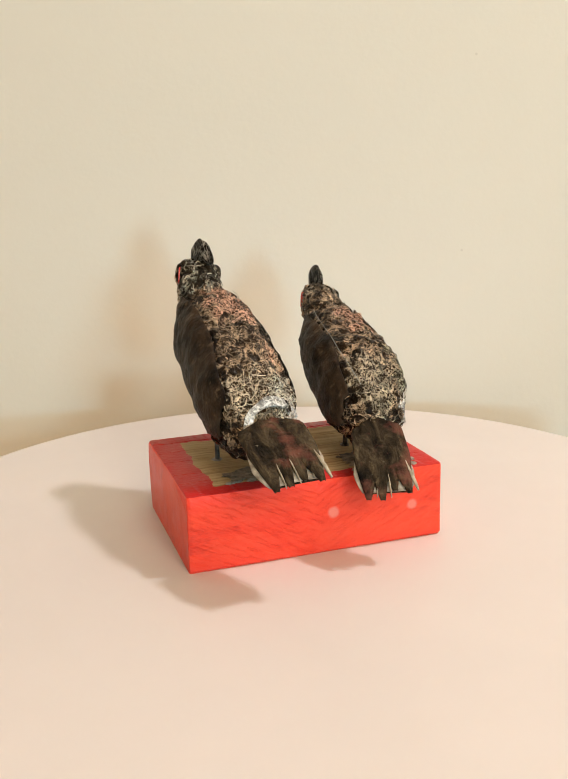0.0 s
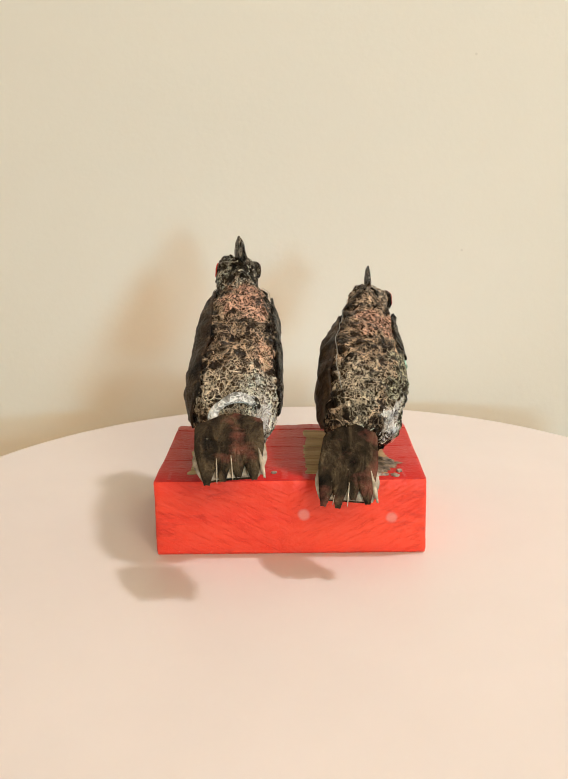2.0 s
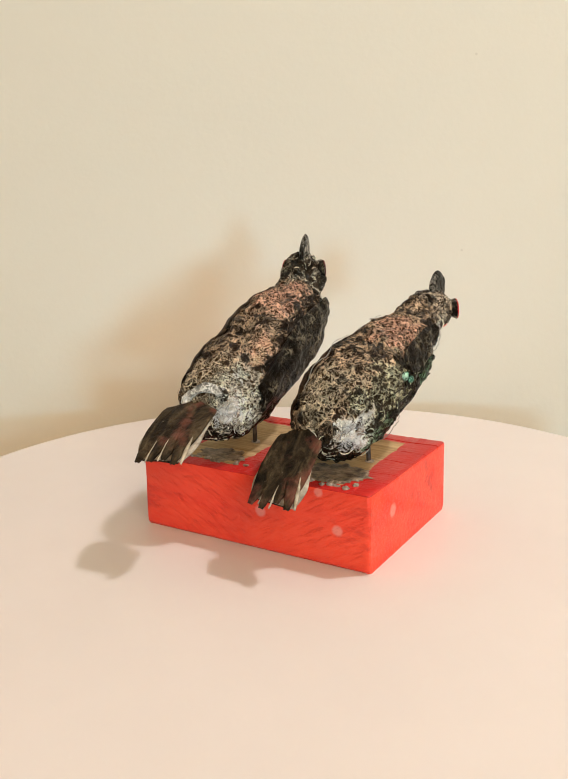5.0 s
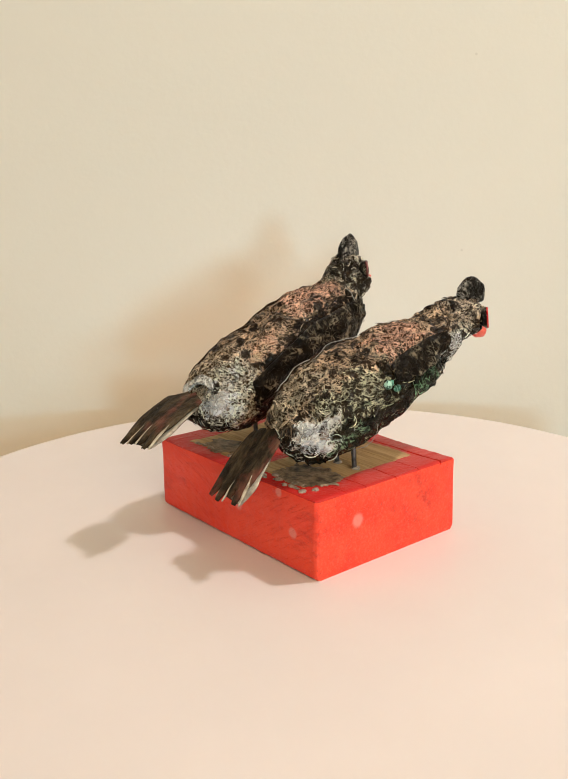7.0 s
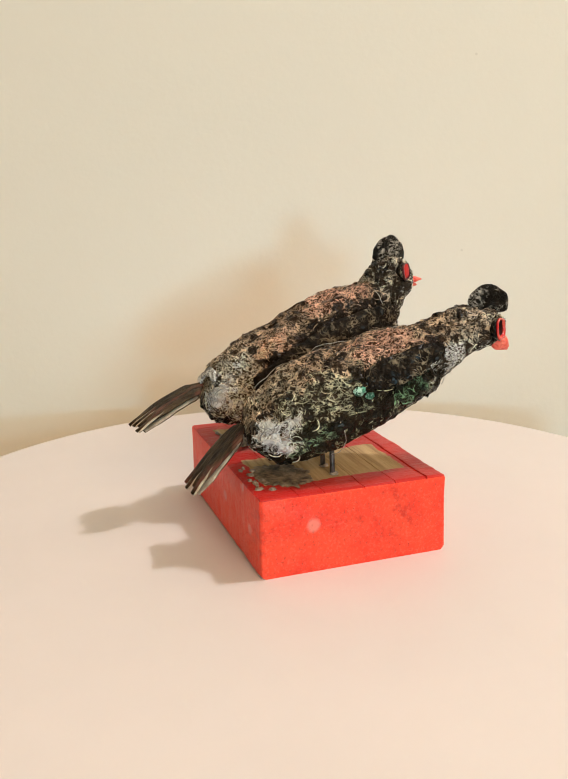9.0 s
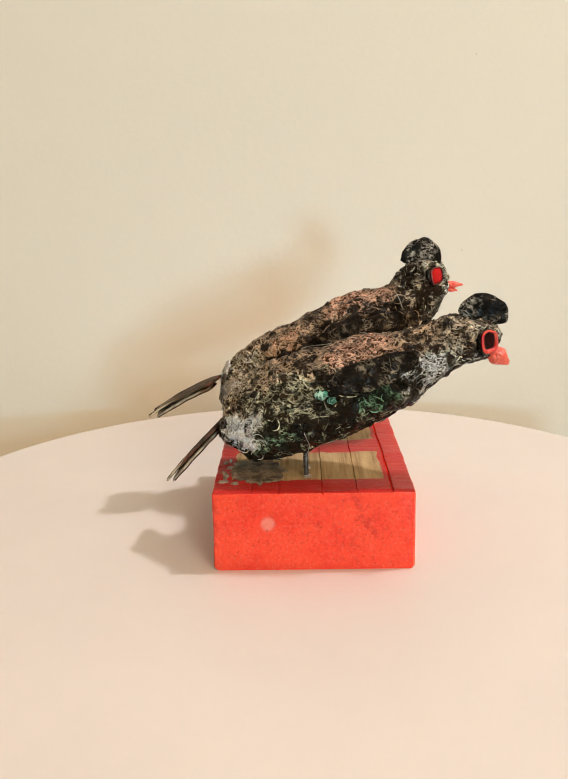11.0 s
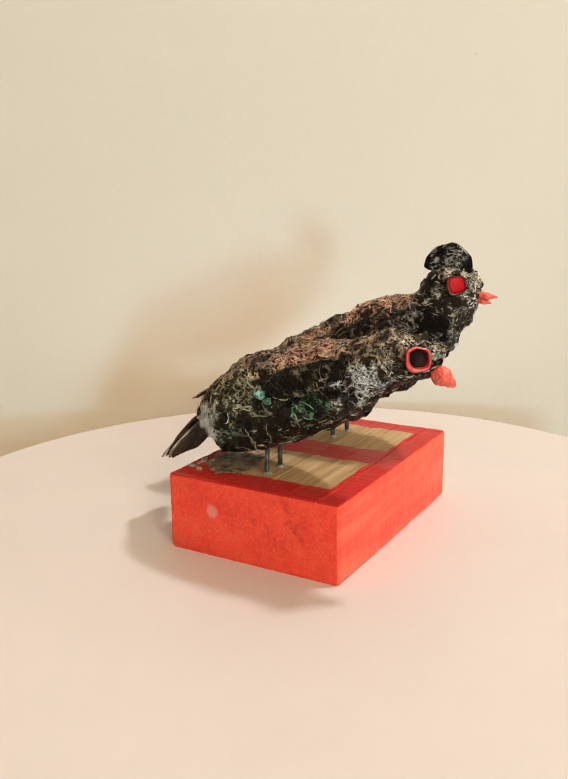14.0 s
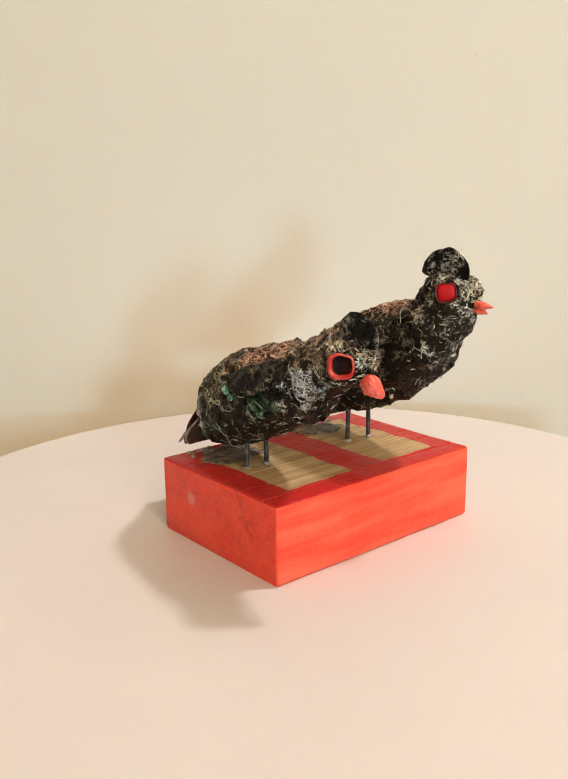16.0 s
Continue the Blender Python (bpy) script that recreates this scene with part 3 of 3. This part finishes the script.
        rim = [(i, 0) for i in range(n)] + [(n, k) for k in range(m)] + [(i, m) for i in range(n, 0, -1)] + [(0, k) for k in range(m, 0, -1)]
        for (i, k), (j, l) in zip(rim, rim[1:] + rim[:1]):
            bm.faces.new((top[i][k], low[i][k], low[j][l], top[j][l]))
        bmesh.ops.recalc_face_normals(bm, faces=bm.faces)
        return self.add(name, bm, mat, None, label)

    def tail(self, root, tips, spread, droop, broad, label):
        """Overlapping flat feathers on a pale card backing. tips: the outer corners of the fan."""
        root, a, b = Vector(root), Vector(tips[0]), Vector(tips[1])
        across = (b - a).normalized()
        mid = (a + b) / 2
        way = (mid - root).normalized()
        up = across.cross(way).normalized()
        if up.z < 0:
            up = -up
        length, width = (mid - root).length, (b - a).length

        def sheet(start, end, w0, w1, thick, height, blunt, seed, point=0.30):
            bm, n, m = bmesh.new(), 14, 6
            line = end - start
            side = up.cross(line.normalized())
            grids = []
            for h in (height, height - thick):
                grid = []
                for i in range(n + 1):
                    f = i / n
                    w = w0 + (w1 - w0) * f
                    w *= min(1.0, math.sqrt(max(0.0, 1 - max(0, (0.16 - f) / 0.16) ** 2)) + 0.02)
                    w *= 1.0 if f < 1 - blunt else 1 - (1 - point) * ((f - 1 + blunt) / blunt) ** 1.3
                    row = []
                    for k in range(m + 1):
                        g = 2 * k / m - 1
                        q = start + line * (f + (0.03 * noise.noise(Vector((g * 3, seed, 0))) if i == n else 0)) + side * (g * w / 2)
                        q += up * (h + droop * math.sin(math.pi * f) - 0.5 * g * g + 0.35 * noise.noise(q * 0.2))
                        row.append(bm.verts.new(q))
                    grid.append(row)
                grids.append(grid)
            top, low = grids
            for i in range(n):
                for k in range(m):
                    bm.faces.new((top[i][k], top[i + 1][k], top[i + 1][k + 1], top[i][k + 1]))
                    bm.faces.new((low[i][k + 1], low[i + 1][k + 1], low[i + 1][k], low[i][k]))
            rim = [(i, 0) for i in range(n)] + [(n, k) for k in range(m)] + [(i, m) for i in range(n, 0, -1)] + [(0, k) for k in range(m, 0, -1)]
            for (i, k), (j, l) in zip(rim, rim[1:] + rim[:1]):
                bm.faces.new((top[i][k], low[i][k], low[j][l], top[j][l]))
            bmesh.ops.recalc_face_normals(bm, faces=bm.faces)
            return bm

        core = self.add("tail", sheet(root + way * 5, mid - way * 3.4, width * broad * 1.16, width * 1.10, 0.7, -0.8, 0.32, 1, 0.68), TORN_CARD, None, label)
        self.add("under_feather", sheet(root + way * 4, mid - way * 3.0, width * broad * 1.1, width * 0.98, 0.5, -1.7, 0.34, 7, 0.62), FEATHER, core)
        count = 4
        for i in range(count):
            f = (i + 0.5) / count - 0.5
            start = root + across * (f * width * broad) + way * (5.0 * (2 * f) ** 2)
            end = mid + across * (f * width * spread) + way * (2.6 * math.cos(i * 2.1 + width) - 4.0 * (2 * f) ** 2)
            self.add("feather", sheet(start, end, width * 0.42, width * 0.32, 0.7, 0.2 + 0.30 * i, 0.50, i + 3, 0.22), FEATHER, core)
            edge = sheet(start + across * (width * 0.10) + way * (length * 0.35), end + across * (width * 0.135) - way * 0.6, 0.3, 1.0 if i < count - 1 else 2.4, 0.4, 0.15 + 0.30 * i, 0.3, i + 9)
            self.add("feather_edge", edge, CARD, core)

    def lump(self, name, centre, radii, rough, material, label="", yaw=0.0, pitch=0.0, taper=0.0, dome=False, detail=5):
        bm = bmesh.new()
        bmesh.ops.create_icosphere(bm, subdivisions=detail, radius=1.0)
        turn = Matrix.Rotation(radians(yaw), 3, "Z") @ Matrix.Rotation(radians(pitch), 3, "X")
        for v in bm.verts:
            c = v.co.copy()
            k = 1 - taper * max(0.0, c.y)
            q = Vector((c.x * radii[0] * k, c.y * radii[1], c.z * radii[2] * k))
            if dome and c.z < 0:
                q.z *= 0.35
            d = rough * (0.7 * noise.noise(q * 0.22 + self.base) + 0.6 * (0.4 - abs(noise.noise(q * 0.6 + self.base))))
            v.co = Vector(centre) + turn @ (q + c * d)
        return self.add(name, bm, material, None, label, detail > 3)

    def eye(self, centre, normal, size, rim_mat, fill_mat, dish, label):
        """A rounded square rim with a domed or hollow filling."""
        c, n = Vector(centre), Vector(normal).normalized()
        u = Vector((0, 0, 1)).cross(n).normalized()
        v = n.cross(u)

        def ring(r, h, seed=0.0):
            out = []
            for k in range(40):
                a = math.tau * k / 40 + 0.25
                x, y = math.cos(a), math.sin(a)
                x, y = math.copysign(abs(x) ** 0.72, x), math.copysign(abs(y) ** 0.72, y)
                rr = r * (1 + 0.17 * noise.noise(Vector((x * 1.5, y * 1.5, seed))))
                out.append(c + (u * 0.22 + v * 0.24) * (size - r) + u * (x * rr) + v * (y * rr * 0.92) + n * h)
            return out

        def surface(levels, cap):
            bm = bmesh.new()
            rows = [[bm.verts.new(q) for q in ring(r, h, self.base.x)] for r, h in levels]
            for a, b in zip(rows, rows[1:]):
                for k in range(40):
                    bm.faces.new((a[k], a[(k + 1) % 40], b[(k + 1) % 40], b[k]))
            if cap:
                bm.faces.new(rows[-1])
            else:
                for k in range(40):
                    bm.faces.new((rows[-1][k], rows[-1][(k + 1) % 40], rows[0][(k + 1) % 40], rows[0][k]))
            bmesh.ops.recalc_face_normals(bm, faces=bm.faces)
            return bm

        s, inner = size, (0.70 if dish else 0.84)
        rim = self.add("eye", surface([(s * 0.97, -0.4), (s * 1.01, 0.25), (s * 0.97, 0.55), (s * 0.88, 0.65), (s * (inner + 0.08), 0.35), (s * inner, -0.6), (s * inner, -1.2)], False), rim_mat, None, label)
        levels = [(s * 0.70, -0.5), (s * 0.5, -1.0), (s * 0.3, -1.2), (s * 0.05, -1.3)] if dish else [(s * 0.86, -0.2), (s * 0.80, 0.30), (s * 0.6, 0.48), (s * 0.3, 0.55), (s * 0.05, 0.57)]
        self.add("eyeball", surface(levels, True), fill_mat, rim)
        self.add("eye_socket", surface([(s * 0.55, -6.5), (s * 0.8, -3.0), (s * 1.06, -0.25), (s * 0.6, -2.6), (s * 0.05, -2.8)], True), BLACK_SHEET, rim)

    def leg(self, foot, top):
        foot, top = Vector(foot), Vector(top)
        bm = bmesh.new()
        path = [foot + (top - foot) * (k / 6) for k in range(7)]
        tube(bm, path, [1.15, 1.2, 1.15, 1.2, 1.15, 1.25, 1.3], 12)
        leg = self.add("leg", bm, STEEL, None, "dull grey metal leg")
        bm = bmesh.new()
        bmesh.ops.create_icosphere(bm, subdivisions=3, radius=1.0)
        for v in bm.verts:
            v.co = foot + Vector((v.co.x * 2.3, v.co.y * 2.0 + 0.6, v.co.z * 0.9 + 0.3)) + wobble(v.co + foot, 0.9, 0.5)
        self.add("foot", bm, GLUE, leg, "blob of glue round the leg's foot")

    def thread(self, points, radius=0.17):
        """A thin wire over the body through (station, degrees)."""
        path = []
        for (s0, a0), (s1, a1) in zip(points, points[1:]):
            for k in range(7):
                f = k / 7
                path.append(self.loft.place(s0 + (s1 - s0) * f, math.radians(a0 + (a1 - a0) * f), 1.6)[0])
        bm = bmesh.new()
        tube(bm, path, [radius] * len(path), 6)
        self.add("wire", bm, WIRE, None, "thin silvery wire tied round the body")


BROWN, ROSY, PEACH = (0.60, 0.435, 0.285), (0.74, 0.44, 0.31), (0.82, 0.52, 0.36)
SILVER, WHITE, GREEN, OLIVE = (0.90, 0.82, 0.66), (0.92, 0.90, 0.84), (0.17, 0.32, 0.18), (0.66, 0.63, 0.43)
DUSKY = (0.52, 0.38, 0.25)


def upright_bird():
    """The bird that holds its head high, turned a little aside."""
    loft = Loft([
        (-47, 65.5, -47, 58, -26, 6), (-43, 73.5, -43.5, 49.5, -26, 13.5), (-35.5, 82, -33.5, 45, -26, 18.5), (-20, 90.3, -15, 48, -26, 22.3), (-2, 99.5, 5, 54, -26, 22),
        (15, 108, 26, 62, -26, 21.5), (32, 112.5, 44, 71, -26, 20), (42, 115, 57.5, 85.5, -27, 15.5), (46.5, 121, 64.5, 97, -28, 11.5), (50, 126, 70, 106, -28, 11),
        (57, 128, 72.5, 111, -29, 9.5), (64, 126, 73, 116, -29.5, 6.5), (69, 122, 72, 119, -30, 2)], 1)
    b = Bird("dark crinkled bird figure with raised head, red eyes and small beak", (-29, -2, 36.3), loft, 11)

    # dark foil on flanks and belly, its cover lowered further for the shade there
    tint = coat((*BROWN, 0.57), [
        (2.0, 7.4, 2, 42, DUSKY, 0.32), (0.0, 12.0, 275, 68, (0.86, 0.74, 0.55), 0.29), (1.5, 7.2, 165, 42, DUSKY, 0.32),
        (4.6, 6.8, 76, 30, ROSY, 0.76), (2.9, 3.7, 48, 14, PEACH, 0.90), (0.0, 2.6, 92, 50, (0.70, 0.58, 0.42), 0.74),
        (0.0, 2.7, 12, 55, SILVER, 0.74), (0.3, 1.8, 8, 27, WHITE, 0.97), (7.2, 12.0, 80, 110, (0.84, 0.74, 0.57), 0.46),
        (7.0, 10.5, 295, 55, SILVER, 0.42)])
    bare = (2.0, 7.0, 118, 205)
    b.clear = [(-18.6, 63.6, 119.4), (-37.6, 59.4, 119.4)]
    b.body(tint)
    b.strips(3600, tint, bare)
    b.flakes(260, tint, bare)
    b.wing(1.9, 7.1, 120, 215, 1.0, "smooth dark brown sheet wing")
    b.wing(2.6, 7.1, -30, 30, 0.9, "crinkled black sheet wing", BLACK_SHEET, flare=2.6)
    b.tail((-26.5, -46, 68), ((-39.0, -83, 48.5), (-8.0, -82, 50.5)), 0.84, 1.2, 0.72, "broad dark brown fan tail with pale card edges")
    b.lump("crest", (-26.0, 56.8, 126.5), (1.6, 11.0, 11.2), 1.5, CREST, "black crumpled foil crest", yaw=17, pitch=-7, dome=True, detail=3)
    b.eye((-18.6, 63.6, 119.4), (0.72, 0.69, 0.10), 4.8, RIM_DARK, EYE_RED, False, "red eye with a dark rim")
    b.eye((-37.6, 59.4, 119.4), (-0.96, 0.28, 0.10), 4.9, RIM_RED, EYE_RED, False, "red eye with a pink rim")
    b.lump("beak", (-30.6, 74.2, 113.4), (2.2, 5.0, 1.6), 0.9, BEAK, "small pointed red beak", yaw=6, pitch=-4, taper=0.55)
    b.lump("lower_beak", (-30.6, 72.8, 111.0), (2.0, 3.8, 1.3), 0.9, BEAK, "", yaw=6, pitch=-14, taper=0.5)
    b.leg((-23.0, -2.5, 36.3), (-23.5, -2.0, 56))
    b.leg((-36.5, -1.0, 36.3), (-36.5, -1.0, 56))
    b.thread([(7.3, -55), (7.0, -20), (6.8, 15), (6.9, 50)])
    b.wing(0.62, 1.0, 42, 176, 1.6, "torn pale paper strip above the tail", PALE_SHEET, "paper_strip", skew=-0.75)
    return b


def stooping_bird():
    """The bird that stretches its neck forward and down."""
    loft = Loft([
        (-42, 63.5, -42, 58, 31, 5.5), (-38.5, 70.5, -39, 50.5, 31.5, 11.5), (-29, 80.5, -29, 43.5, 32.5, 17), (-17, 88.5, -16.5, 43.5, 34, 21.2), (-2, 93.5, 3, 50, 35.8, 21.8),
        (12.5, 97, 20, 58, 37, 21), (28, 100, 37, 65.5, 38.5, 19), (41, 102.3, 48.5, 74, 40, 15.5), (51, 106, 56.5, 81.5, 41.5, 12.2), (60.5, 109, 64.3, 85.6, 42.6, 11.3),
        (71, 109, 73.5, 89.5, 43.6, 10.8), (79, 106, 78.5, 94, 44, 8), (82, 101, 81.5, 98, 44.2, 2.5)], 2)
    b = Bird("dark crinkled bird figure stooping forward, hollow red eyes, orange beak", (35, -3, 36.3), loft, 23)

    # flanks and belly: dark foil, made darker still to imitate shade low down
    tint = coat((*BROWN, 0.57), [
        (0.0, 12.0, 285, 62, (0.86, 0.75, 0.55), 0.28), (1.5, 7.2, 165, 42, DUSKY, 0.32), (2.0, 6.4, -14, 50, (0.50, 0.49, 0.31), 0.35),
        (1.7, 4.1, 20, 24, OLIVE, 0.55), (2.3, 3.4, -22, 15, (0.34, 0.50, 0.30), 0.46), (5.2, 6.8, -4, 26, GREEN, 0.48), (4.5, 6.4, 66, 30, ROSY, 0.80),
        (6.4, 9.0, -22, 46, SILVER, 0.48), (6.7, 8.3, -16, 20, WHITE, 0.74), (8.4, 12.0, 85, 75, (0.70, 0.57, 0.42), 0.54), (9.8, 12.0, 10, 40, SILVER, 0.58),
        (0.0, 2.6, 92, 45, (0.66, 0.55, 0.39), 0.66), (0.8, 2.5, -10, 31, WHITE, 1.0)])
    bare = (1.8, 7.2, 122, 205)
    b.clear = [(53.4, 74.6, 99.8), (35.2, 72.0, 99.6)]
    b.body(tint)
    b.strips(3600, tint, bare)
    b.flakes(260, tint, bare)
    b.wing(1.8, 7.0, 124, 215, 1.0, "smooth dark brown sheet wing")
    b.wing(4.5, 7.1, 0, 40, 0.9, "crinkled black sheet wing", BLACK_SHEET, flare=1.8)
    b.tail((28.0, -40, 61), ((8.5, -66, 31.5), (39.0, -67.5, 32.5)), 0.84, 0.6, 0.46, "narrow dark brown fan tail with pale card edges")
    for s, a, r in ((4.25, 12, 2.6), (4.5, 3, 1.7)):
        q, n = b.loft.place(s, math.radians(a), 0.3)
        b.lump("fleck", q, (0.9, r, r * 0.8), 1.6, TURQUOISE, "crumpled turquoise foil fleck")
    b.lump("crest", (44.0, 74.0, 109.5), (1.3, 11.0, 9.6), 1.4, CREST, "black crumpled foil crest", pitch=-12, dome=True, detail=3)
    b.eye((53.9, 75.0, 99.8), (0.78, 0.62, 0.08), 5.2, RIM_RED, PUPIL, True, "hollow dark eye with a thick red rim")
    b.eye((35.2, 72.0, 99.6), (-0.97, 0.22, 0.08), 5.0, RIM_RED, PUPIL, True, "hollow dark eye with a thick red rim")
    b.lump("beak", (43.4, 81.4, 91.2), (4.2, 5.2, 3.9), 1.5, BEAK, "blunt lumpy orange-red beak", yaw=4, pitch=-38, taper=0.45)
    b.leg((41.5, -3.0, 36.3), (40.5, -3.0, 52))
    b.leg((29.5, -3.0, 36.3), (29.5, -3.0, 52))
    b.thread([(7.0, -62), (7.2, -30), (7.4, 0), (7.2, 30)])
    b.thread([(1.6, 118), (3.4, 121), (5.2, 122), (6.9, 126)])
    b.thread([(3.6, -70), (3.8, -40), (3.7, -15)])
    return b


UPRIGHT = upright_bird()
STOOPING = stooping_bird()


# ---- what moves ----
def turned(t, spin_x, spin_y, off_x, off_y, z):
    a = TURN_START + TURN_RATE * t
    c, s = math.cos(a), math.sin(a)
    return pose(spin_x + c * off_x - s * off_y, spin_y + s * off_x + c * off_y, z, 0, 0, math.degrees(a))


def motions():
    times = [k * 0.5 for k in range(33)]
    walk(TURNTABLE, [(t, turned(t, DISC_X, DISC_Y, 0, 0, TOP)) for t in times])
    walk(WOODEN_BLOCK, [(t, turned(t, SPIN_X, SPIN_Y, OFF_X, OFF_Y, TOP)) for t in times])
    for bird in (UPRIGHT, STOOPING):
        x, y, z = bird.base * MM
        walk(bird.thing, [(t, turned(t, SPIN_X, SPIN_Y, OFF_X + x, OFF_Y + y, TOP + z)) for t in times])


motions()
